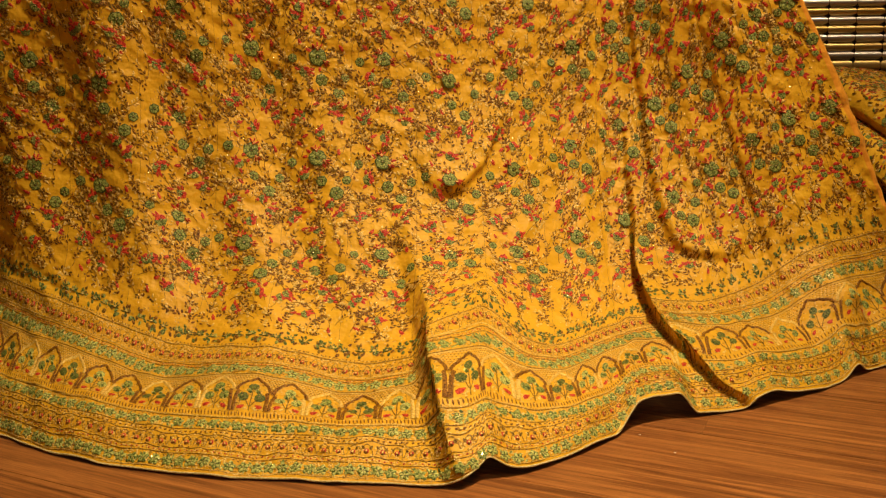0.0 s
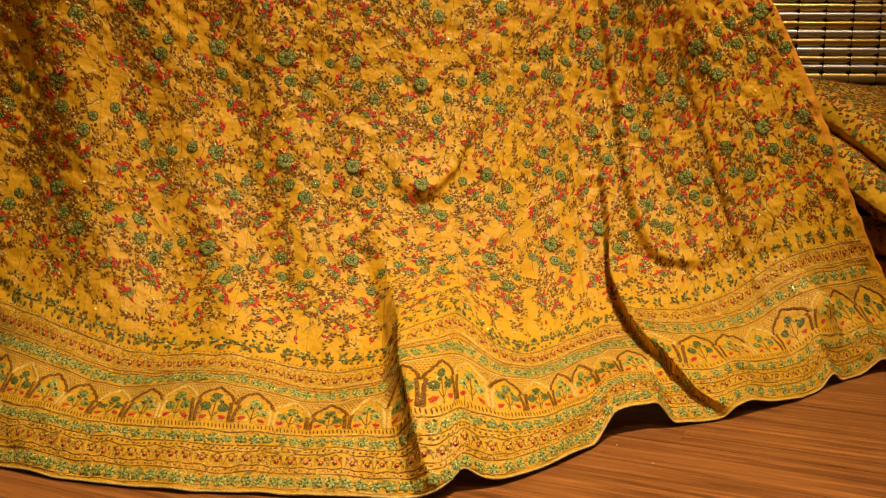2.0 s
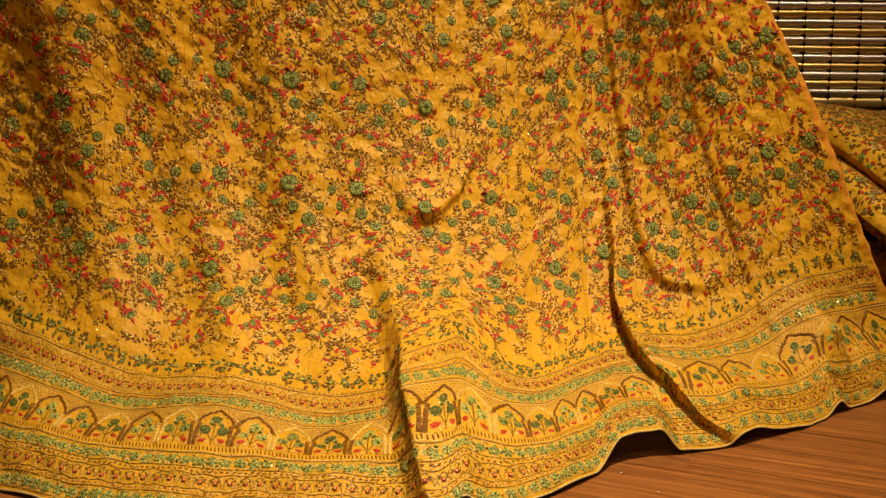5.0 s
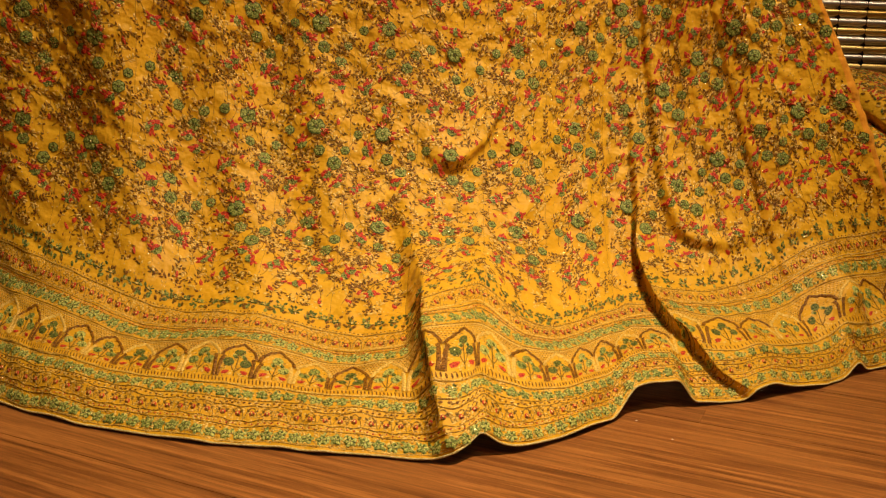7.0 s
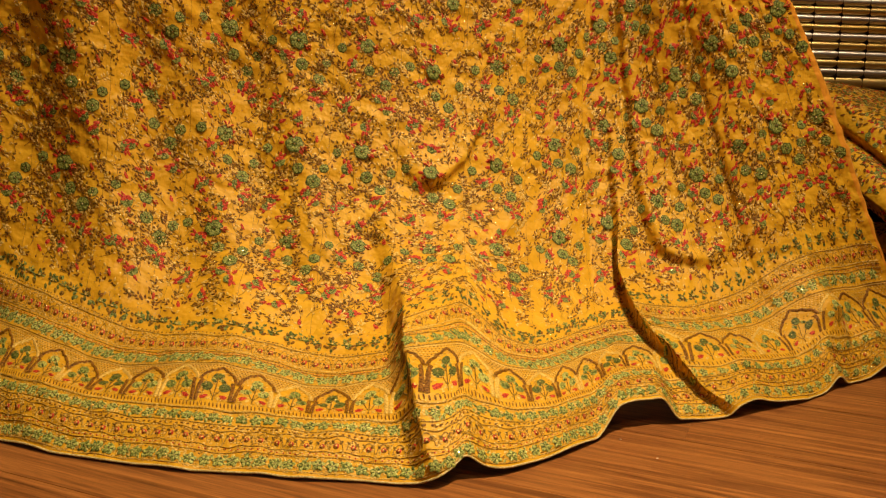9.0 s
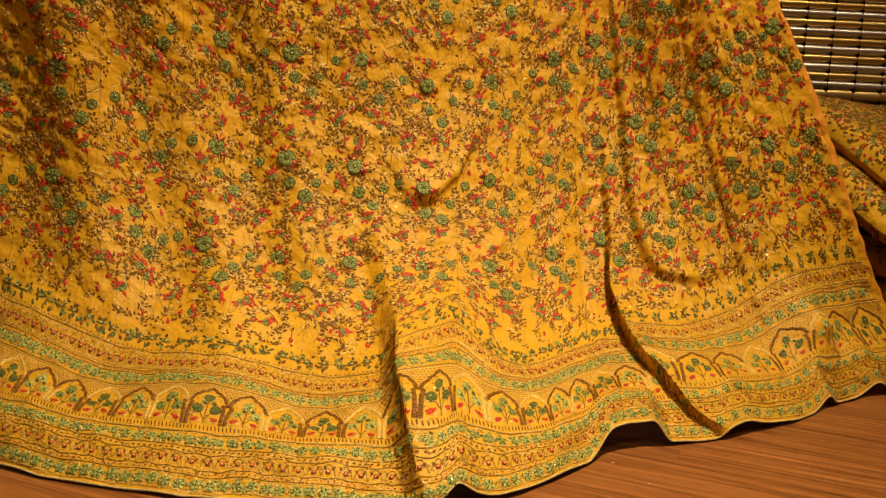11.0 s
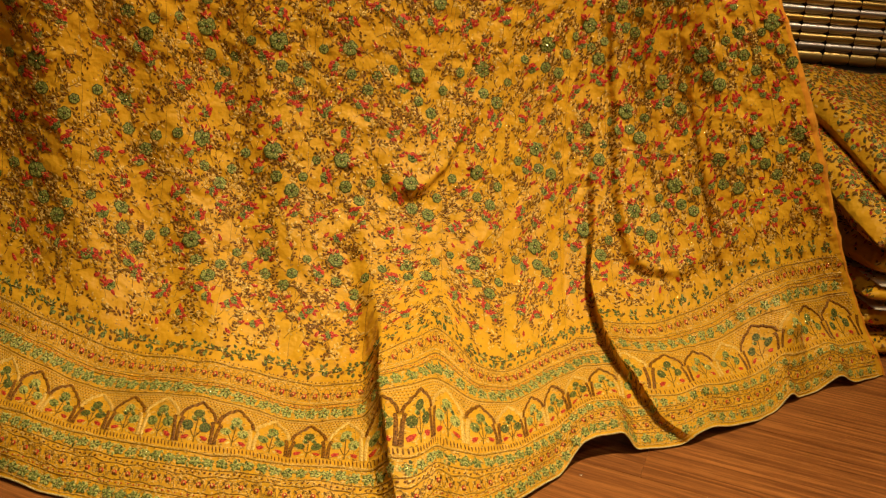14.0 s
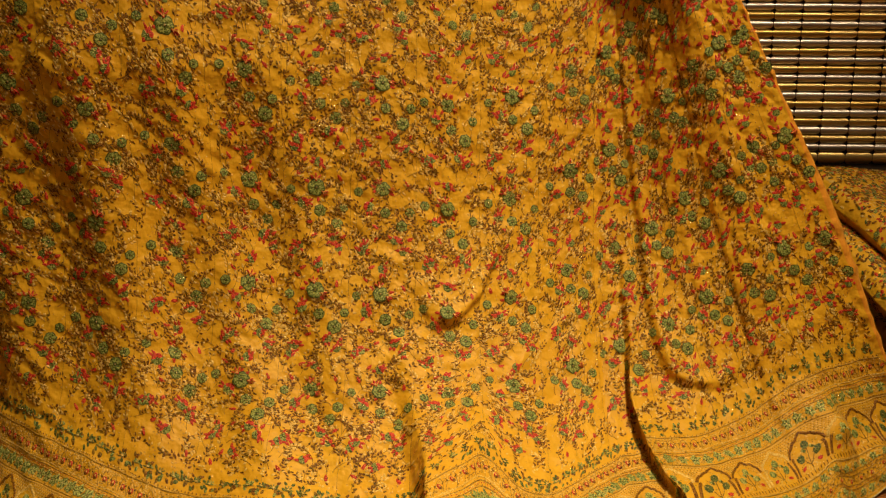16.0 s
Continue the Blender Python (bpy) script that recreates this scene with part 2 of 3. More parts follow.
def fold_shift(S, Wd):
    """Sideways lap of the two laid folds over the cloth on their left."""
    out = 0 * S
    for (lw, ls), amount, end in ((PLEAT_A, 0.007, 0.34), (PLEAT_B, 0.018, 0.38)):
        d = S - np.interp(Wd, lw, ls)
        out -= amount * smooth(-0.004, 0.003, d) * np.exp(-np.maximum(d, 0) / 0.035) * smooth(end, end - 0.16, Wd) * smooth(-0.03, 0.05, Wd)
    return out


def folds(S, Wd):
    F = pleat(S, Wd, PLEAT_A[0], PLEAT_A[1],
              [0, 0.06, 0.2, 0.33, 0.46], [0.012, 0.028, 0.036, 0.016, 0.0], 0.021, 0.12)
    F += pleat(S, Wd, PLEAT_B[0], PLEAT_B[1],
               [0, 0.05, 0.2, 0.33, 0.5], [0.012, 0.024, 0.030, 0.02, 0.0], 0.006, 0.08)
    # a bag of cloth that hangs over its own lower edge
    sag = Wd - np.interp(S, [-0.03, -0.008, 0.016, 0.033, 0.056, 0.07, 0.085], [0.490, 0.476, 0.478, 0.488, 0.506, 0.538, 0.575])
    F += 0.015 * smooth(-0.014, 0.008, sag) * np.exp(-np.maximum(sag, 0) / 0.045) * np.exp(-((S - 0.028) / 0.05) ** 4)
    # a long drape that ends in a hook to the right
    F += pleat(S, Wd, [0.230, 0.245, 0.262, 0.285, 0.35, 0.43, 0.51, 0.6, 0.8], [0.425, 0.400, 0.372, 0.352, 0.339, 0.336, 0.340, 0.333, 0.325],
               [0.225, 0.243, 0.3, 0.4, 0.6, 0.85], [0.0, 0.014, 0.018, 0.012, 0.006, 0.002], 0.016, 0.055)
    F += 0.030 * np.exp(-((S - 0.575) / 0.045) ** 2 - ((Wd - 0.10) / 0.05) ** 2) * smooth(0.618, 0.585, S)
    # sharp creases that run up the cloth
    for s0, lean, depth in ((0.512, -0.02, 0.007), (0.43, 0.0, 0.004), (0.235, 0.03, 0.004)):
        d = S - (s0 + lean * Wd)
        F += 0.6 * depth * smooth(0.02, 0.15, Wd) * (1 - 0.7 * smooth(0.3, 0.55, Wd)) * (smooth(-0.008, 0.004, d) * np.exp(-np.maximum(d, 0) / 0.03) - 0.5 * np.exp(-((d + 0.009) / 0.006) ** 2))
    # long soft drapes down the cloth
    up = smooth(0.12, 0.4, Wd)
    low = smooth(0.14, 0.30, Wd) * (1 - 0.4 * smooth(0.42, 0.7, Wd))
    for k, (s0, lean, width, amp) in enumerate([(-0.56, 0.14, 0.055, 0.018), (-0.40, 0.2, 0.05, 0.020), (-0.27, 0.26, 0.042, 0.017),
                                                (-0.15, 0.22, 0.035, 0.009), (0.12, -0.05, 0.05, 0.006), (0.2, -0.02, 0.025, 0.006),
                                                (0.42, -0.02, 0.03, 0.004), (0.56, -0.03, 0.04, 0.004)]):
        d = S - (s0 + lean * (0.45 - Wd))
        F += amp * (low if s0 < -0.2 else up) * np.exp(-(d / width) ** 2)
    F += 0.004 * np.sin(S * 31 + 1.5) * smooth(0.0, 0.12, Wd) * (1 - up)
    F += 0.006 * np.sin(S * 24 + 0.6) * smooth(0.05, 0.1, Wd) * smooth(0.3, 0.15, Wd)
    return F


def pucker_field(S, Wd):
    rng = np.random.RandomState(7)
    F = np.zeros_like(S)
    for _ in range(60):
        fs, fw, p = rng.uniform(-190, 190), rng.uniform(60, 260), rng.uniform(0, 6.3)
        F += np.sin(S * fs + Wd * fw + p)
    return F * 0.00011


def hem_lift(S, Wd):
    low = np.exp(-(Wd / 0.07) ** 2)
    lift = 0.03 * smooth(0.192, 0.225, S) * smooth(0.302, 0.272, S)
    lift += 0.013 * np.exp(-((S - 0.548) / 0.013) ** 2) + 0.020 * np.exp(-((S - 0.648) / 0.022) ** 2) + 0.014 * np.exp(-((S - 0.05) / 0.016) ** 2)
    lift += 0.010 * np.exp(-((S - 0.40) / 0.03) ** 2)
    lift += 0.0013 * (1 + np.sin(S * 47.0) + 0.6 * np.sin(S * 83.0 + 1.0)) + 0.001
    return lift * low


SS, WW = np.meshgrid(GS, GW, indexing="ij")
P0 = base_form()
N0 = normals_of(P0)
PP = P0 + N0 * (folds(SS, WW) + pucker_field(SS, WW))[..., None]
PP[..., 0] += fold_shift(SS, WW)
PP[..., 2] += hem_lift(SS, WW)
PP[..., 2] = np.maximum(PP[..., 2], 0.0025)
NN = normals_of(PP)
ARC = np.r_[0, np.cumsum(np.linalg.norm(np.diff(P0[:, 24], axis=0), axis=1) * (1 - 0.32 * smooth(0.18, 0.4, GS[1:])))]
METRIC = np.linalg.norm(np.gradient(P0, axis=0), axis=2) / STEP


def grid_at(A, s, w):
    i = np.clip((s - GS[0]) / STEP, 0, len(GS) - 1.001)
    j = np.clip(w / STEP, 0, len(GW) - 1.001)
    i0, j0 = i.astype(int), j.astype(int)
    fi, fj = i - i0, j - j0
    if A.ndim == 3:
        fi, fj = fi[..., None], fj[..., None]
    return (A[i0, j0] * (1 - fi) * (1 - fj) + A[i0 + 1, j0] * fi * (1 - fj) + A[i0, j0 + 1] * (1 - fi) * fj + A[i0 + 1, j0 + 1] * fi * fj)


def on_cloth(s, w, h):
    return grid_at(PP, s, w) + grid_at(NN, s, w) * np.asarray(h)[..., None]


def s_of(q):
    """Skirt coordinate at a length along the hem."""
    return np.interp(q, ARC, GS)


# ---- the skirt: cloth ----
skirt = thing("skirt", "mustard silk skirt with dense floral embroidery, spread on wood floor", "skirt", (0, 0.9, 0))
bpy.context.view_layer.update()
SK = Vector((0, 0.9, 0))
GORE, GORE_0 = 0.0875, -0.2957


def strip_mesh(name, A, mat, label=""):
    ns, nw = A.shape[:2]
    idx = np.arange(ns * nw).reshape(ns, nw)
    faces = np.stack([idx[:-1, :-1], idx[1:, :-1], idx[1:, 1:], idx[:-1, 1:]], -1).reshape(-1, 4)
    return link_mesh(name, (A - np.array(SK)).reshape(-1, 3), faces, [mat], skirt, label)


edges = [0] + [int(round((b - S_LEFT) / STEP)) for b in GORE_0 + GORE * np.arange(-8, 13) if S_LEFT + 0.03 < b < S_RIGHT - 0.02] + [len(GS) - 1]
for a, b in zip(edges[:-1], edges[1:]):
    strip_mesh("gore", PP[a:b + 1], M_CLOTH)

# seams: a sunk dark stitch line on the joint of two gores
SEAMS = [GS[i] for i in edges[1:-1]]


class Batch:
    """Gathers small raised stitches in cloth coordinates and makes one mesh of them."""

    def __init__(self):
        self.verts, self.faces, self.mats, self.count = [], [], [], 0

    def stamp(self, shape, s, w, rot, sx, sy, lift, mat, top=None):
        V, Fc = shape
        s, w, rot, sx, sy = np.broadcast_arrays(*[np.atleast_1d(np.asarray(v, float)) for v in (s, w, rot, sx, sy)])
        if len(s) == 0:
            return
        dx, dy = V[None, :, 0] * sx[:, None], V[None, :, 1] * sy[:, None]
        c, sn = np.cos(rot)[:, None], np.sin(rot)[:, None]
        m = grid_at(METRIC, s, w)[:, None]
        S = s[:, None] + (dx * c - dy * sn) / np.maximum(m, 0.25)
        Wd = np.maximum(w[:, None] + dx * sn + dy * c, 0.001)
        P = on_cloth(S, Wd, 0.0005 + V[None, :, 2] * lift + 0 * S)
        n, k = P.shape[:2]
        F = (np.asarray(Fc)[None] + (np.arange(n) * k)[:, None, None]).reshape(-1, 3) + self.count
        self.verts.append(P.reshape(-1, 3))
        self.faces.append(F)
        self.mats.append(np.full(len(F), mat))
        self.count += n * k

    def ribbon(self, s, w, width, lift, mat):
        s, w = np.asarray(s, float), np.asarray(w, float)
        m = np.maximum(grid_at(METRIC, s, w), 0.25)
        tx, ty = np.gradient(s) * m, np.gradient(w)
        ln = np.maximum(np.hypot(tx, ty), 1e-9)
        nx, ny = -ty / ln, tx / ln
        rows = []
        for side, h in ((-1, 0.0), (0, 1.0), (1, 0.0)):
            rows.append(on_cloth(s + nx * side * width / 2 / m, np.maximum(w + ny * side * width / 2, 0.001), 0.0004 + h * lift + 0 * s))
        A = np.stack(rows, 1)
        n = len(s)
        idx = np.arange(n * 3).reshape(n, 3) + self.count
        q = np.concatenate([np.stack([idx[:-1, c], idx[1:, c], idx[1:, c + 1], idx[:-1, c + 1]], -1) for c in (0, 1)])
        F = np.concatenate([q[:, [0, 1, 2]], q[:, [0, 2, 3]]])
        self.verts.append(A.reshape(-1, 3))
        self.faces.append(F)
        self.mats.append(np.full(len(F), mat))
        self.count += n * 3

    def link(self, name, mats, label, kind="stuff"):
        ob = link_mesh(name, np.concatenate(self.verts) - np.array(SK), np.concatenate(self.faces), mats, skirt, label, True, np.concatenate(self.mats))
        return tagged(ob, kind=kind) if kind else ob


def oval(n, point=0.0):
    a = np.linspace(0, 2 * math.pi, n, endpoint=False)
    y = np.sin(a)
    x = np.cos(a) * (1 - point * y)
    V = np.r_[np.c_[x, y, 0 * a], [[0, 0, 1]]]
    return V, [(i, (i + 1) % n, n) for i in range(n)]


OVAL, LEAF, DOT = oval(8), oval(6, 0.55), oval(6)
MATS = [M_GREEN, M_DARKGREEN, M_RED, M_BROWN, M_OLIVE, M_GOLD, M_SEQUIN, M_LINE, M_SAGE]
G, DG, R, B, O, AU, SQ, LN, SG = range(9)
rng = np.random.RandomState(3)
Q0, Q1 = ARC[2], ARC[-3]


def along(period, jitter=0.0):
    q = np.arange(Q0 + period / 2, Q1, period)
    return q + rng.uniform(-jitter, jitter, len(q)) * period


# ---- stitched pieces on one mesh each, laid on the cloth ----
def piece_mesh(name, V, F, mats, index):
    me = bpy.data.meshes.new(name)
    me.from_pydata(V, [], F)
    for m in mats:
        me.materials.append(m)
    me.polygons.foreach_set("material_index", np.array(index, dtype=np.int32))
    me.polygons.foreach_set("use_smooth", np.ones(len(F), dtype=bool))
    me.update()
    return me


def polar(name, outline, height, rings, mats, tone, n=28, centre=(0.0, 0.0)):
    """A domed stitched shape: outline(angle) is its radius, height(f, angle) its relief, tone(f, angle) its thread."""
    V, F, index = [(centre[0], centre[1], height(0, 0))], [], []
    for f in rings:
        for k in range(n):
            a = 2 * math.pi * k / n
            r = outline(a) * f
            V.append((centre[0] + r * math.cos(a), centre[1] + r * math.sin(a), height(f, a)))
    for k in range(n):
        F.append((0, 1 + k, 1 + (k + 1) % n))
        index.append(tone(0, 0))
    for i in range(len(rings) - 1):
        for k in range(n):
            o, p = 1 + i * n, 1 + (i + 1) * n
            F.append((o + k, p + k, p + (k + 1) % n, o + (k + 1) % n))
            index.append(tone(rings[i + 1], 2 * math.pi * (k + 0.5) / n))
    return piece_mesh(name, V, F, mats, index)


def rosette(kind, lobes=6):
    def height(f, a):
        if f == 0:
            return 0.10
        return 0.0 if f >= 1 else 0.06 * (0.72 + 0.28 * math.cos(lobes * a)) * (1 - 0.35 * f)

    def tone(f, a):
        if f == 0:
            return 3
        if f < 0.32 or (f >= 1 and kind != "bicolour"):
            return 2
        red = kind == "bicolour" and math.sin(a) > 0.1
        if math.cos(lobes * a) < -0.9 and not red:
            return 2
        return 1 if red else 0

    return polar("flower", lambda a: 0.48 * (1 + 0.05 * math.cos(lobes * a)), height, (0.09, 0.30, 0.6, 0.85, 1.0), (M_GREEN, M_RED, M_DARKGREEN, M_SEQUIN), tone, 36)


def clover(tone_main, tone_eye):
    """Five small lobes in one, as in the border rows."""
    def out(a):
        return 0.5 * (0.84 + 0.16 * math.cos(5 * (a - math.pi / 2)))
    return polar("clover", out, lambda f, a: 0.0 if f >= 1 else 0.08 * (1 - f * 0.3), (0.12, 0.6, 0.85, 1.0), (tone_main, tone_eye, M_SEQUIN),
                 lambda f, a: 2 if f == 0 else (1 if math.cos(5 * (a - math.pi / 2)) < -0.5 else 0), 30)


def petals(name, mat, spread, count, base, reach):
    """A crown of petals that share their foot."""
    def out(a):
        d = (a - math.pi / 2 + math.pi) % (2 * math.pi) - math.pi
        if abs(d) > spread:
            return base
        return base + reach * (0.5 + 0.5 * math.cos(d / spread * math.pi * count))
    return polar(name, out, lambda f, a: 0.0 if f >= 1 else 0.09, (0.4, 0.8, 1.0), (mat, M_GOLD), lambda f, a: 1 if f == 0 else 0, 30, (0, 0.42))


ROSETTE = {k: rosette(k) for k in ("large", "plain", "bicolour")}
SEPAL = petals("sepal", M_RED, 1.25, 3, 0.08, 0.36)
CLOVERS = [clover(M_SAGE, M_DARKGREEN), clover(M_GREEN, M_SAGE)]
BUD = polar("bud", lambda a: 0.5 * (1 - 0.3 * math.sin(a)) * (0.75 + 0.25 * abs(math.sin(a))), lambda f, a: 0.0 if f >= 1 else 0.12, (0.35, 0.8, 1.0), (M_RED, M_GOLD, M_BROWN),
            lambda f, a: 1 if f == 0 else (2 if math.sin(a) < -0.75 else 0), 14)
SPRIG = [petals("sprig", m, 2.0, 5, 0.12, 0.42) for m in (M_DARKGREEN, M_GREEN)]


def laid(name, me, s, w, size, rot, tall=1.0, parent=None, lift=0.0006):
    """One piece stitched on the cloth at s, w."""
    s_, w_ = np.array([float(s)]), np.array([float(w)])
    p = on_cloth(s_, w_, np.array([lift]))[0] - np.array(SK)
    nrm = Vector(grid_at(NN, s_, w_)[0]).normalized()
    across = Vector(grid_at(PP, s_ + 0.004, w_)[0] - grid_at(PP, s_ - 0.004, w_)[0])
    across = (across - nrm * across.dot(nrm)).normalized()
    upw = nrm.cross(across)
    c, n = math.cos(rot), math.sin(rot)
    m = Matrix((across * c + upw * n, upw * c - across * n, nrm)).transposed().to_4x4()
    ob = new(name, me)
    ob.parent = parent or skirt
    ob.matrix_basis = Matrix.Translation(p) @ m @ Matrix.Diagonal((size, size * tall, size, 1))
    return ob


# ---- the skirt: border bands ----
qs = np.arange(Q0, Q1, 0.003)
ss = s_of(qs)
for w0, width, mat, wave, per in [(0.0195, 0.0012, LN, 0, 1), (0.0245, 0.0012, LN, 0.0006, 0.02), (0.0365, 0.0012, LN, 0.0006, 0.026), (0.0412, 0.0011, LN, 0, 1),
                                  (0.0545, 0.0012, LN, 0, 1), (0.1265, 0.0020, LN, 0, 1), (0.1462, 0.0016, LN, 0, 1), (0.1515, 0.0016, LN, 0, 1),
                                  (0.1785, 0.0022, LN, 0, 1), (0.1555, 0.0014, AU, 0, 1), (0.0560, 0.0012, AU, 0, 1), (0.1240, 0.0016, AU, 0, 1),
                                  (0.0055, 0.0012, AU, 0, 1)]:
    one = Batch()
    one.ribbon(ss, w0 + wave * np.sin(qs * 2 * math.pi / per) + 0.0004 * np.sin(qs * 130), width * 0.8, 0.0009, mat)
    one.link("border_line", MATS, "", "")
for s in SEAMS:
    one = Batch()
    wv = np.arange(0.004, 0.96, 0.006)
    one.ribbon(s + 0 * wv + 0.0004 * np.sin(wv * 160), wv, 0.0005, 0.0001, LN)
    one.link("seam", MATS, "", "")

rest = Batch()
made = 0
for w0, size, dark, tall in [(0.0465, 0.0136, 0.3, 0.85), (0.0125, 0.0140, 0.22, 0.9), (0.1380, 0.0140, 0.38, 1.25)]:
    for a in along(0.0135, 0.06):
        dk = math.sin(a * 21 + w0 * 300) + rng.uniform(-0.6, 0.6) > 1 - 2 * dark
        s, w = float(s_of(a)), w0 + rng.normal(0, 0.0004)
        if s > -0.58 and made < 300:
            laid("clover", CLOVERS[int(dk)], s, w, size, rng.normal(0, 0.25), tall)
            made += 1
        else:
            rest.stamp(OVAL, s, w, 0, size * 0.45, size * 0.38 * tall, 0.001, DG if dk else G)
    q = np.repeat(along(0.0135), 6)
    q = q + rng.uniform(-0.0068, 0.0068, len(q))
    dy = rng.uniform(-0.0052, 0.0052, len(q)) * tall
    tone = rng.choice([SG, G, AU, DG], len(q), p=[0.45, 0.22, 0.25, 0.08])
    for mat in (SG, G, AU, DG):
        k = tone == mat
        rest.stamp(LEAF, s_of(q[k]), w0 + dy[k], rng.uniform(0, 6.3, k.sum()), 0.0013, 0.0024, 0.0012, mat)
for k, a in enumerate(along(0.0165, 0.1)):
    s, w = float(s_of(a)), 0.1885
    laid("sprig", SPRIG[k % 3 == 0], s, w, 0.0125, rng.normal(0, 0.15), 1.2)
    n = 9
    dx, dy = rng.uniform(-0.0075, 0.0075, n), rng.uniform(-0.004, 0.017, n)
    mats_ = rng.choice([DG, G, O, B], n, p=[0.4, 0.2, 0.25, 0.15])
    for d0, d1, mt in zip(dx, dy, mats_):
        rest.stamp(OVAL if d1 < 0.008 else LEAF, s + d0, w + d1, -d0 * 130, 0.0019, 0.0031, 0.001, mt)

# red vine row and red bead row
t8 = np.linspace(0, 1, 9)
made = 0
for w0, per, size, tall, foot, rise in [(0.0305, 0.0145, 0.0062, 0.95, 0.0265, 0.0085), (0.1665, 0.0125, 0.0066, 1.25, 0.1580, 0.0165)]:
    for a in along(per, 0.05):
        s, w = float(s_of(a)), w0 + 0.0006 * math.sin(a * 30)
        if s > -0.6 and made < 299:
            laid("bud", BUD, s, w, size, rng.normal(0.1, 0.3), tall)
            made += 1
        else:
            rest.stamp(OVAL, s, w, 0, size * 0.4, size * 0.45, 0.001, R)
        rest.ribbon(s_of(a - per * 0.45 + per * 0.9 * t8), foot + rise * np.sin(t8 * math.pi) ** 0.6, 0.0009, 0.0006, LN)
    q = along(per)
    rest.stamp(LEAF, s_of(q - 0.004), w0 + 0.002, 0.9, 0.0012, 0.0022, 0.0007, O)
    rest.stamp(LEAF, s_of(q + 0.004), w0 + 0.002, -0.9, 0.0012, 0.0022, 0.0007, O)
# dots and dashes between the lines
for w0, per, mat, sx, sy in [(0.0220, 0.0062, R, 0.0010, 0.0008), (0.0220, 0.0093, AU, 0.0012, 0.0008), (0.0388, 0.0058, B, 0.0016, 0.0008),
                             (0.0605, 0.0038, B, 0.0008, 0.0030), (0.1488, 0.0042, R, 0.0008, 0.0008), (0.1755, 0.006, AU, 0.001, 0.001), (0.1815, 0.005, B, 0.0008, 0.001)]:
    q = along(per, 0.08)
    rest.stamp(DOT, s_of(q), w0 + rng.normal(0, 0.0003, len(q)), 0.2, sx, sy, 0.0007, mat)
rest.link("border_stitching", MATS, "small stitches, scallops and dots between the border lines")

# arcade of pointed arches with small trees
ARCH, FOOT, SPRING = 0.039, 0.0645, 0.0930
centres = np.arange(Q0 + ARCH / 2, Q1 - ARCH / 2, ARCH)
u = np.linspace(-1, 1, 25)


def arch_rise(u):
    return 0.0195 * (1 - np.minimum(np.abs(u), 1) ** 2.0) ** 0.7 + 0.0065 * np.exp(-np.abs(u) / 0.22) + 0.0016 * np.abs(np.sin(u * 3 * math.pi))


v = np.linspace(0, 1, 8)
for k, c in enumerate(centres):
    one = Batch()
    dark = [B, AU, B, B, AU][k % 5]
    one.ribbon(s_of(c + u * ARCH * 0.47), SPRING + arch_rise(u), 0.0040, 0.0016, dark)
    pale = [B, B, AU][k % 3]
    for side in (-1, 1):
        one.ribbon(s_of(c + ARCH / 2 + side * (0.0022 + 0.0022 * v ** 3)), FOOT + (SPRING - FOOT) * v, 0.0042, 0.0015, pale)
    arch = one.link("arch", MATS, "", "")
    one = Batch()
    dk = DG if k % 3 == 1 else (SG if k % 3 else G)
    for dx, dy, a, b2, rot in [(0, 0.0360, 0.0060, 0.0066, 0), (-0.0088, 0.0200, 0.0060, 0.0066, 0.35), (0.0088, 0.0200, 0.0060, 0.0066, -0.35),
                               (-0.0045, 0.0300, 0.0022, 0.003, 0), (0.0045, 0.0300, 0.0022, 0.003, 0)]:
        one.stamp(OVAL, s_of(c + dx), FOOT + dy, rot, a, b2, 0.0013, dk if abs(dx) != 0.0045 else SG)
        one.stamp(LEAF, s_of(c + dx + 0.0012), FOOT + dy - 0.0015, 0.6, 0.0022, 0.0038, 0.0019, DG)
        one.stamp(DOT, s_of(c + dx - 0.001), FOOT + dy + 0.001, 0, 0.0011, 0.0011, 0.0026, SQ)
    one.ribbon(s_of(c + 0 * v), FOOT + 0.001 + 0.031 * v, 0.0012, 0.0008, O)
    for side in (-1, 1):
        one.ribbon(s_of(c + side * 0.0065 * v), FOOT + 0.007 + 0.012 * v ** 1.5, 0.0010, 0.0007, O)
        one.stamp(LEAF, s_of(c + side * 0.0095), FOOT + 0.0065, side * 1.1, 0.0026, 0.0048, 0.0012, R)
        one.stamp(LEAF, s_of(c + side * 0.0045), FOOT + 0.0045, side * 0.8, 0.0014, 0.0030, 0.0009, AU)
    one.link("tree", MATS, "", "")

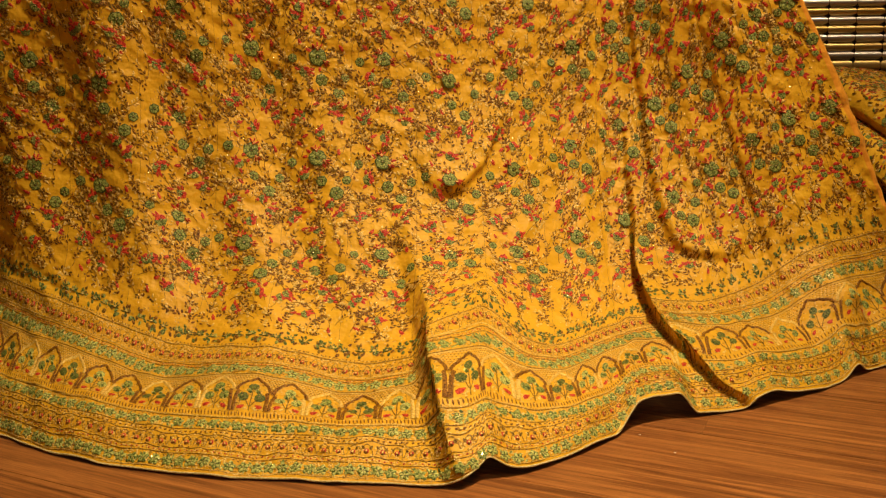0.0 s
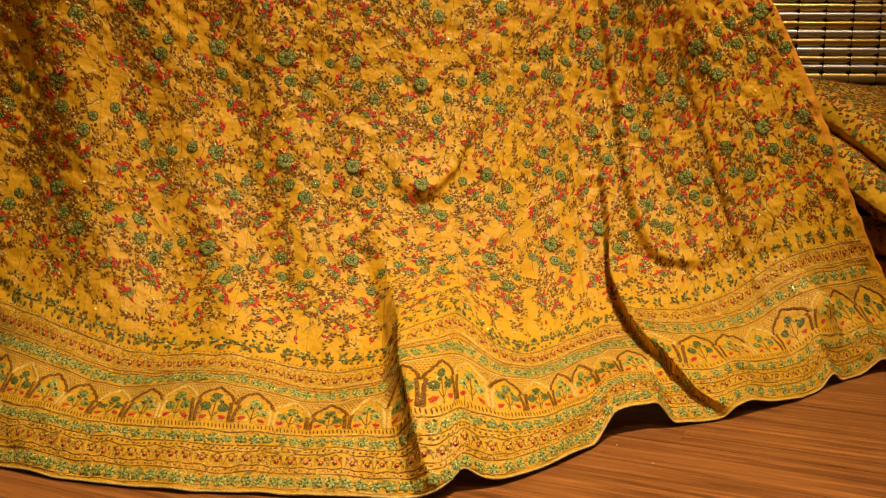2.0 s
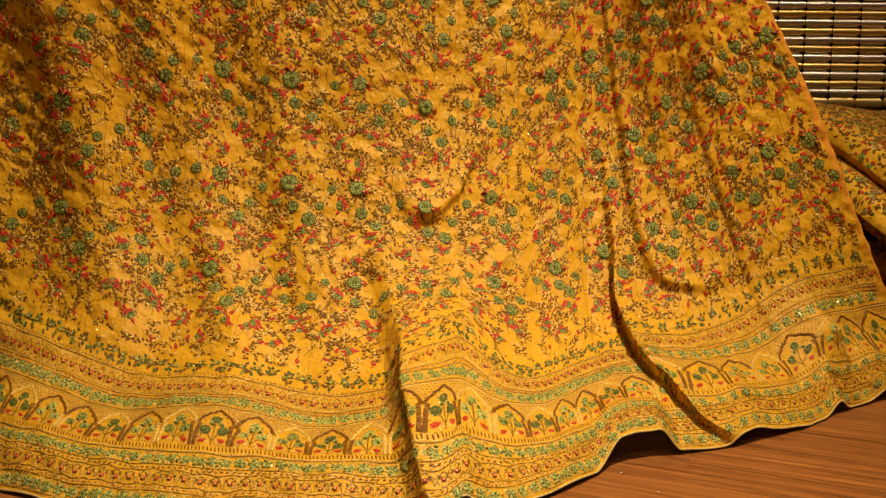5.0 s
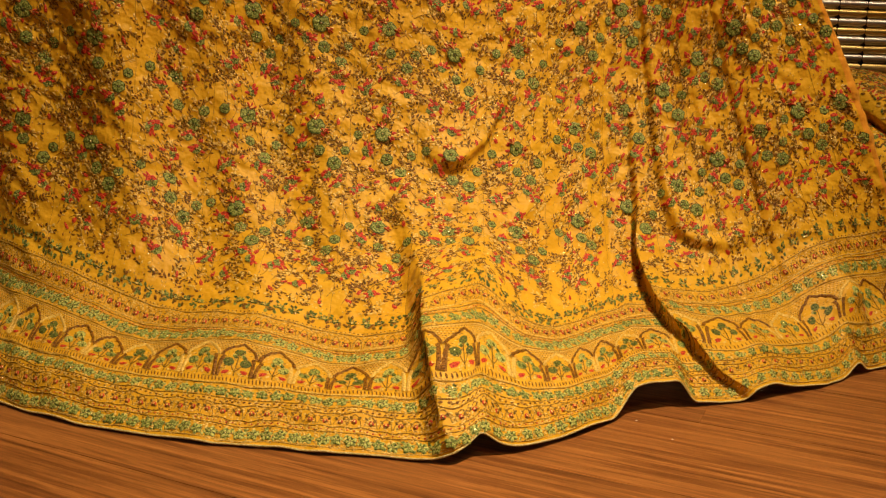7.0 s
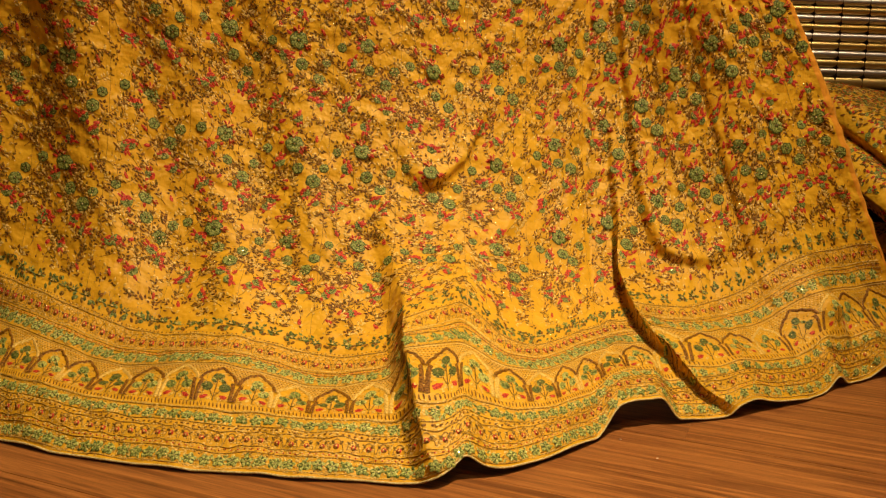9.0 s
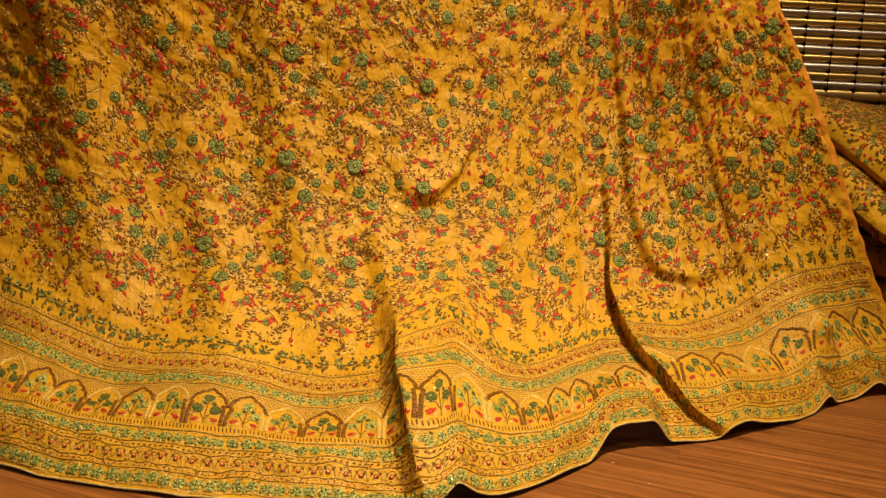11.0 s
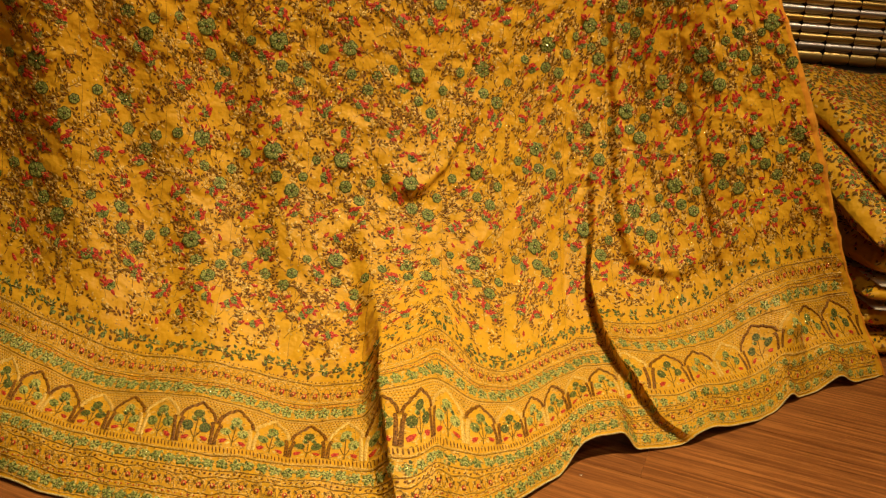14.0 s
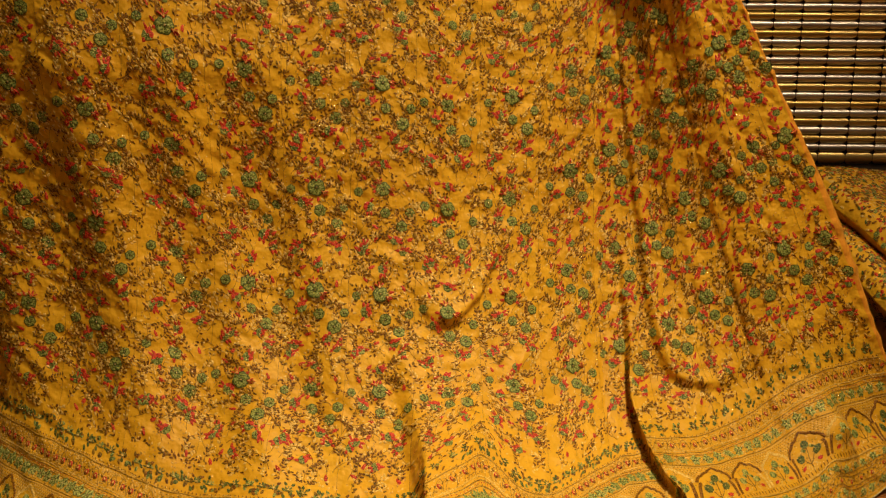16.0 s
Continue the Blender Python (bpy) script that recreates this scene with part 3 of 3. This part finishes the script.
# diamond lattice that fills the ground between the arches
lattice = Batch()
q = np.arange(Q0, Q1, 0.0034)
for row, w0 in enumerate(np.arange(SPRING + 0.003, 0.1225, 0.0036)):
    qq = q + (row % 2) * 0.0017
    off = np.abs(((qq - Q0) / ARCH) % 1.0 - 0.5) * 2
    keep = w0 > SPRING + 0.0028 + arch_rise(off / 0.94)
    lattice.stamp(DOT, s_of(qq[keep]), w0, 0, 0.0013, 0.0010, 0.0006, AU)
    lattice.stamp(DOT, s_of(qq[keep] + 0.0017), w0 + 0.001, 0, 0.0007, 0.0007, 0.0004, B)
for lo, hi, n in ((0.004, 0.058, 14000), (0.062, 0.118, 7000), (0.127, 0.182, 14000)):
    q, w = rng.uniform(Q0, Q1, n), rng.uniform(lo, hi, n)
    for mat, k in ((AU, slice(0, n * 2 // 3)), (LN, slice(n * 2 // 3, n))):
        lattice.stamp(DOT, s_of(q[k]), w[k], rng.uniform(-0.4, 0.4, len(q[k])), 0.0014, 0.0006, 0.0005, mat)
lattice.link("lattice_stitching", MATS, "gold diamond lattice stitching")


# ---- the skirt: flowers of the field ----
def flower(kind, s, w, size, rot):
    ob = laid({"large": "flower", "plain": "rosette", "bicolour": "bud_flower"}[kind], ROSETTE[kind], s, w, size, rot)
    if kind == "large":
        for turn in (0.0, -2.2):
            sep = new("sepal", SEPAL)
            sep.parent = ob
            sep.matrix_basis = Matrix.Rotation(turn + 0.3, 4, "Z") @ Matrix.Diagonal((1, 1, 1, 1) if turn == 0 else (0.6, 1, 1, 1))


# one repeat of the vine pattern: kind, across and up from the large flower, size
MOTIF = [("large", 0.0, 0.0, 0.0205), ("bicolour", -0.018, -0.020, 0.0135), ("plain", 0.005, -0.0285, 0.0145), ("plain", 0.026, -0.044, 0.0165),
         ("plain", 0.0385, -0.024, 0.0125), ("bicolour", 0.018, -0.062, 0.0125), ("bicolour", -0.024, -0.072, 0.0125), ("bicolour", 0.002, 0.031, 0.0120),
         ("bicolour", 0.030, 0.055, 0.0115), ("bicolour", -0.030, 0.050, 0.0115), ("plain", -0.034, -0.004, 0.0120)]
BUDS = [(-0.026, 0.016, 0.6), (-0.020, 0.046, 1.3), (-0.014, 0.031, -0.9), (0.017, -0.010, -1.2), (0.030, 0.012, 0.3), (0.022, 0.030, 2.6), (-0.009, -0.044, 1.2),
        (-0.036, -0.050, 0.2), (0.036, -0.060, -0.7), (0.010, 0.050, 0.9), (-0.006, -0.062, 2.2), (0.040, 0.040, 0.0)]
ROW_0, ROW = 0.352, 0.142
field, leaves = Batch(), Batch()
leaf_s, leaf_w, leaf_r, leaf_z = [], [], [], []
shown = {"large": 0, "plain": 0, "bicolour": 0}
centres_s = GORE_0 + GORE / 2 + GORE * np.arange(-8, 13)
for gi, sc in enumerate(centres_s):
    if not S_LEFT + 0.03 < sc < S_RIGHT - 0.01:
        continue
    for row in range(-1, 5):
        wc = ROW_0 + ROW * row + 0.004 * math.sin(gi * 2.1)
        m0 = float(grid_at(METRIC, np.array([sc]), np.array([max(wc, 0.2)]))[0])
        squeeze = min(1.0, GORE * m0 / 0.0875)

        def spot(dx, dy):
            return sc + dx * squeeze / m0, wc + 1.1 * dy

        for kind, dx, dy, size in MOTIF:
            s, w = spot(dx + rng.normal(0, 0.0012), dy + rng.normal(0, 0.0012))
            if 0.216 < w < 0.9 and S_LEFT + 0.02 < s < S_RIGHT - 0.006:
                size *= rng.uniform(0.98, 1.2)
                if s > -0.62 and w < 0.8 and shown[kind] < 298:
                    flower(kind, s, w, size, rng.uniform(-0.5, 0.5) + (0 if kind != "bicolour" else rng.choice([0, 0.8, -1.2])))
                    shown[kind] += 1
                else:
                    field.stamp(OVAL, s, w, 0, size * 0.42, size * 0.42, 0.0014, G)
                    if kind == "bicolour":
                        field.stamp(OVAL, s, w + size * 0.3, 0, size * 0.35, size * 0.2, 0.002, R)
                if kind != "plain" and w > 0.21:
                    a0 = rng.uniform(0, 6.3)
                    for da in (0.0, 0.55, 2.9):
                        r0 = size * rng.uniform(0.58, 0.72)
                        m1 = max(float(grid_at(METRIC, np.array([s]), np.array([w]))[0]), 0.25)
                        field.stamp(LEAF, s + r0 * math.cos(a0 + da) / m1, w + r0 * math.sin(a0 + da), a0 + da - math.pi / 2 + rng.normal(0, 0.2), 0.0022, 0.0042, 0.0013, R)
        for dx, dy, r in BUDS[::2]:
            s, w = spot(dx + rng.normal(0, 0.002), dy + rng.normal(0, 0.002))
            if 0.224 < w < 0.9:
                field.stamp(LEAF, s, w, r + rng.normal(0, 0.3), 0.0025, 0.0054, 0.0014, R)
                field.stamp(DOT, s, w, 0, 0.0009, 0.0013, 0.0018, AU)
        # vines: wandering stems with leaves on both sides
        for k in range(int(48 * squeeze ** 1.5)):
            x, y, a = -0.044 + 0.022 * (k % 4 + rng.rand()), -0.074 + 0.0130 * (k // 4 % 10 + rng.rand()), rng.uniform(0.5, 2.6)
            n, turn = rng.randint(6, 11), rng.normal(0, 0.2)
            xs, ys = [], []
            for i in range(n):
                xs.append(x), ys.append(y)
                x, y, a = x + 0.0042 * math.cos(a), y + 0.0042 * math.sin(a), a + turn + rng.normal(0, 0.1)
                if i > 0:
                    for side in (-1, 1):
                        if rng.rand() < 0.72:
                            b = a + side * rng.uniform(0.6, 1.1)
                            s, w = spot(x + 0.0036 * math.cos(b), y + 0.0036 * math.sin(b))
                            leaf_s.append(s), leaf_w.append(w), leaf_r.append(b - math.pi / 2), leaf_z.append(rng.uniform(0.75, 1.25))
            s, w = spot(np.array(xs), np.array(ys))
            if w.min() > 0.208 and w.max() < 0.93 and s.max() < S_RIGHT - 0.004 and s.min() > S_LEFT + 0.01:
                field.ribbon(s, w, 0.0007, 0.0006, LN if k % 3 else B)
leaf_s, leaf_w, leaf_r, leaf_z = map(np.array, (leaf_s, leaf_w, leaf_r, leaf_z))
ok = (leaf_w > 0.210) & (leaf_w < 0.92) & (leaf_s < S_RIGHT - 0.005) & (leaf_s > S_LEFT + 0.01)
tone = rng.choice([B, O, O, AU], len(leaf_s), p=[0.38, 0.18, 0.08, 0.36])
for mat in (B, O, AU):
    k = ok & (tone == mat)
    leaves.stamp(LEAF, leaf_s[k], leaf_w[k], leaf_r[k], 0.00135 * leaf_z[k], 0.0027 * leaf_z[k], 0.0010, mat)
field.link("vine_work", MATS, "thin brown embroidered vines with red buds")
leaves.link("leaf_work", MATS, "small brown and olive stitched leaves")

sequins = Batch()
n = 9000
sequins.stamp(DOT, rng.uniform(S_LEFT + 0.02, S_RIGHT - 0.01, n), 0.2 + 0.7 * rng.rand(n), 0, 0.0008, 0.0008, 0.0006, SQ)
for w0, per in [(0.0125, 0.0048), (0.0465, 0.0048), (0.138, 0.0048), (0.193, 0.0083), (0.022, 0.031), (0.0305, 0.0145), (0.1665, 0.0125), (0.088, 0.0187)]:
    q = along(per, 0.2)
    q = q[rng.rand(len(q)) < 0.75]
    sequins.stamp(DOT, s_of(q), w0 + rng.normal(0, 0.0018, len(q)), 0, 0.0009, 0.0009, 0.0022, SQ)
sequins.link("sequin_work", MATS, "tiny shiny gold sequins")

# corded hem and the plain turned-back edge
bm = bmesh.new()
ring = []
rim_pts = on_cloth(ss, 0 * ss + 0.0005, 0 * ss)
for i in range(len(ss)):
    p = Vector(rim_pts[i]) - SK
    t = (Vector(rim_pts[min(i + 1, len(ss) - 1)]) - Vector(rim_pts[max(i - 1, 0)])).normalized()
    a = t.cross(Vector((0, 0, 1))).normalized()
    b = a.cross(t)
    ring.append([bm.verts.new(p + (a * math.cos(k) + b * math.sin(k)) * 0.0010 + Vector((0, 0, 0.0004))) for k in np.linspace(0, 2 * math.pi, 6, endpoint=False)])
for r0, r1 in zip(ring[:-1], ring[1:]):
    for k in range(6):
        f = bm.faces.new((r0[k], r0[(k + 1) % 6], r1[(k + 1) % 6], r1[k]))
        f.smooth = True
part("hem_piping", bm, M_EDGE, skirt, "thin pale gold cord along the hem")

top = PP[:, -1]
band = np.stack([top + np.array([0, -0.004, -0.012]), top + np.array([0, -0.005, 0.03]), top + np.array([0, 0.004, 0.03]), top + np.array([0, 0.004, -0.012])], 1)
strip_mesh("waistband", band, M_LINING, "plain orange waistband")

edge = PP[-1]
turn_ = []
for j in range(len(GW)):
    p, nrm = edge[j], NN[-1, j]
    out = np.array([1.0, 0.35, 0.0]) / 1.06
    wide = 0.006 + 0.010 * math.exp(-((GW[j] - 0.36) / 0.14) ** 2)
    turn_.append([p - nrm * 0.001, p + out * wide * 0.5 + nrm * 0.001, p + out * wide - nrm * 0.004, p + out * wide * 0.7 - nrm * 0.014, p - out * 0.03 - nrm * 0.03])
A = np.array(turn_).transpose(1, 0, 2)
A[..., 2] = np.maximum(A[..., 2], 0.002)
strip_mesh("lining", A, M_LINING, "plain orange turned-back lining edge")


# ---- folded cloth beside the skirt ----
def slab_cloth(name, label, size, at, tilt, turn, seed, wave=0.006, count=3600):
    """A folded length of cloth: soft rounded edges, sagging top, layers showing at the front."""
    r = random.Random(seed)
    sx, sy, sz = size
    ob = thing(name, label, "folded cloth", at, "stack of folded skirts")
    ob.rotation_euler = (radians(tilt), 0, radians(turn))
    nu, nv = 48, 40
    ph = [r.uniform(0, 6.3) for _ in range(4)]

    def shell(grow, lift):
        V, F = [], []
        for i in range(nu + 1):
            x = i / nu * sx
            for j in range(nv):
                a = j / nv * 2 * math.pi
                # a rounded flat loop across the depth
                cy, cz = math.cos(a), math.sin(a)
                y = math.copysign(abs(cy) ** 0.55, cy) * (sy / 2 + grow)
                z = math.copysign(abs(cz) ** 0.7, cz) * (sz / 2 + grow)
                end = min(x, 0.03) / 0.03
                z *= 0.04 + 0.96 * math.sqrt(max(0.0, 1 - (1 - end) ** 2))
                z += wave * math.sin(x * 19 + ph[0]) * (0.5 + 0.5 * cy) + wave * 0.5 * math.sin(y * 26 + x * 9 + ph[1])
                y += wave * math.sin(x * 14 + ph[2])
                V.append((x, y + sy / 2, z + sz / 2 + lift))
        for i in range(nu):
            for j in range(nv):
                k = (j + 1) % nv
                F.append((i * nv + j, (i + 1) * nv + j, (i + 1) * nv + k, i * nv + k))
        F.append(tuple(range(nv)))
        F.append(tuple(nu * nv + j for j in reversed(range(nv))))
        return V, F

    V, F = shell(0, 0)
    link_mesh("folded_body", V, F, [M_CLOTH], ob)
    # stitched sprigs on the top and the front
    va, fa, mi = [], [], []
    Va = np.array(V).reshape(nu + 1, nv, 3)
    cen = Va.mean(axis=1, keepdims=True)
    loop = np.vstack([Va[nu // 2], Va[nu // 2, :1]])
    around = np.r_[0, np.cumsum(np.linalg.norm(np.diff(loop, axis=0), axis=1))]
    around = around / around[-1]

    def sprig(i, j, size_, mat, rot, long):
        i0, j0 = int(i), int(j) % nv
        p = Va[min(i0, nu), j0] * (1 - (j % 1)) + Va[min(i0, nu), (j0 + 1) % nv] * (j % 1)
        p = p + (Va[min(i0 + 1, nu), j0] - Va[min(i0, nu), j0]) * (i % 1)
        t1 = Vector(Va[min(i0 + 1, nu), j0] - Va[max(i0 - 1, 0), j0]).normalized()
        t2 = Vector(Va[min(i0, nu), (j0 + 1) % nv] - Va[min(i0, nu), j0 - 1]).normalized()
        nrm = t1.cross(t2)
        if nrm.dot(Vector(Va[min(i0, nu), j0] - cen[min(i0, nu), 0])) < 0:
            nrm = -nrm
        o = len(va)
        for k in range(6):
            a = k * math.pi / 3
            x, y = size_ * math.cos(a), size_ * long * math.sin(a)
            va.append(Vector(p) + t1 * (x * math.cos(rot) - y * math.sin(rot)) + t2 * (x * math.sin(rot) + y * math.cos(rot)) + nrm * 0.0011)
        va.append(Vector(p) + nrm * 0.0021)
        for k in range(6):
            fa.append((o + k, o + (k + 1) % 6, o + 6))
            mi.append(mat)

    for _ in range(count):
        kind = r.random()
        i, j = r.uniform(0.05, nu - 1), float(np.interp(r.random(), around, range(nv + 1))) % nv
        if kind < 0.06:
            sprig(i, j, 0.0052, G, 0, 1.0)
            sprig(i + 0.3, j, 0.003, R, 0, 1.2)
        elif kind < 0.2:
            sprig(i, j, 0.0022, R, r.uniform(0, 3), 1.7)
        elif kind < 0.26:
            sprig(i, j, 0.001, SQ, 0, 1)
        else:
            sprig(i, j, 0.0021, r.choice([B, B, O, DG, AU]), r.uniform(0, 6), 2.1)
    tagged(link_mesh("sprig_work", va, fa, MATS, ob, "embroidered sprigs", True, mi), kind="stuff")
    return ob


zz = 0.0
for k in range(4):
    h = [0.036, 0.042, 0.034, 0.046, 0.036, 0.04][k]
    slab_cloth("folded_skirt", "folded mustard embroidered skirt lying in a stack on the floor", (0.55, 0.34, h),
               (0.735 - 0.006 * (k % 3), 0.985 + 0.008 * (k % 2), zz + 0.002), 0, 4 - 2 * (k % 3), 10 + k, 0.004)
    if k in (1, 2):
        edge_ob = tagged(new("paper_sheet", box_mesh("paper_sheet", (0.745, 0.984, zz + h + 0.0005), (1.26, 1.3, zz + h + 0.0022), M_PAPER)),
                         "thin white paper sheet between folded skirts", "paper")
    zz += h + 0.0045
slab_cloth("folded_skirt", "mustard embroidered skirt folded over the stack, its front hanging down", (0.62, 0.36, 0.05), (0.705, 0.965, zz - 0.006), 26, 16, 31, 0.006, 15000)
slab_cloth("folded_skirt", "topmost mustard embroidered skirt, loosely folded on the stack", (0.62, 0.36, 0.05), (0.75, 0.995, zz + 0.050), 26, 20, 32, 0.006, 15000)


# ---- metal strip screen behind the stack ----
SCREEN_Y, COL_W, ROW_H, SCREEN_X, SILL_Z = 1.42, 0.0535, 0.0165, 0.2, 0.439
screen = thing("metal_screen", "wall panel of gold and silver half-round metal strips on dark backing", "wall panel", (SCREEN_X, SCREEN_Y, 0))
back_me = box_mesh("backing", (0, 0.004, 0), (24 * COL_W, 0.03, 0.95), M_BACK)
backing = new("backing", back_me)
backing.parent = screen


def strip_piece(mat):
    """Half-round strip with cut corners, so that dark diamonds show where four meet."""
    L, Hh, D = COL_W * 0.985, ROW_H * 0.96, 0.0085
    V, F = [], []
    n = 8
    for i in range(n + 1):
        a = math.pi * i / n
        cut = 0.0066 * abs(math.cos(a)) ** 4
        V += [(-L / 2 + cut, -math.sin(a) * D, -math.cos(a) * Hh / 2), (L / 2 - cut, -math.sin(a) * D, -math.cos(a) * Hh / 2)]
    for i in range(n):
        F.append((2 * i, 2 * i + 2, 2 * i + 3, 2 * i + 1))
    V += V[:]
    o = 2 * (n + 1)
    F.append(tuple(o + 2 * i for i in range(n + 1)))
    F.append(tuple(o + 2 * i + 1 for i in reversed(range(n + 1))))
    me = bpy.data.meshes.new("strip")
    me.from_pydata(V, [], F)
    me.materials.append(mat)
    me.polygons.foreach_set("use_smooth", np.array([True] * n + [False] * 2))
    me.update()
    return me


STRIPS = [strip_piece(M_GOLDTILE), strip_piece(M_SILVERTILE)]
far_v, far_f, far_m = [], [], []
for cx in range(24):
    for rz in range(31):
        place = Vector(((cx + 0.5) * COL_W, 0.003 + 0.0005 * math.sin(cx * 5 + rz * 3), SILL_Z + (rz + 0.5) * ROW_H))
        me = STRIPS[1 - rz % 2]
        if 7 <= cx <= 16 and rz <= 28:
            ob = new("strip", me)
            ob.parent = screen
            ob.location = place
            ob.rotation_euler = (0.035 * math.sin(cx * 7.3 + rz * 2.9), 0.006 * math.sin(cx * 3.1 + rz * 1.7), 0.01 * math.sin(cx * 2.2 + rz))
        else:
            o = len(far_v)
            far_v += [v.co + place for v in me.vertices]
            far_f += [tuple(o + i for i in p.vertices) for p in me.polygons]
            far_m += [1 - rz % 2] * len(me.polygons)
for cx in range(24):
    plate = new("plate", STRIPS[0])
    plate.parent = screen
    plate.location = ((cx + 0.5) * COL_W, 0.003, SILL_Z - 0.0118)
    plate.scale = (1.005, 0.8, 1.42)
    plate.rotation_euler = (0.05 * math.sin(cx * 4.1), 0, 0)
tagged(link_mesh("strip_field", far_v, far_f, [M_GOLDTILE, M_SILVERTILE], screen, "more metal strips", False, far_m), kind="stuff")


# ---- floor boards ----
ANGLE, BOARD_W, BOARD_L = radians(-24), 0.19, 1.25
board_me = box_mesh("board", (0.00012, 0.00012, -0.012), (BOARD_L - 0.00012, BOARD_W - 0.00012, 0.0), M_WOOD, 0.00025)
ca, sa = math.cos(ANGLE), math.sin(ANGLE)
for r_ in range(-22, 24):
    for c_ in range(-5, 5):
        u0, v0 = c_ * BOARD_L + (r_ * 0.41) % BOARD_L + 0.035, r_ * BOARD_W + 0.11
        um, vm = u0 + BOARD_L / 2, v0 + BOARD_W / 2
        x, y = um * ca - vm * sa, um * sa + vm * ca
        if -1.75 < x < 1.95 and -1.75 < y < 1.3:
            ob = new("board", board_me)
            ob.parent = ground
            ob.location = (u0 * ca - v0 * sa, u0 * sa + v0 * ca, 0)
            ob.rotation_euler = (0, 0, ANGLE)


# ---- lint on the floor ----
for k, (x, y) in enumerate([(0.222, 0.612), (0.248, 0.563)]):
    bm = bmesh.new()
    bmesh.ops.create_icosphere(bm, subdivisions=2, radius=0.0008)
    for v in bm.verts:
        v.co.x *= 1.5 + 0.5 * math.sin(v.co.y * 4000 + k)
        v.co.z = v.co.z * 0.5 + 0.0008
    me = bpy.data.meshes.new("lint")
    bm.to_mesh(me)
    bm.free()
    me.materials.append(M_PAPER)
    ob = tagged(new("lint", me), "tiny pale lint speck lying on the wood floor", "lint", "lint specks")
    ob.location = (x, y, 0.0)
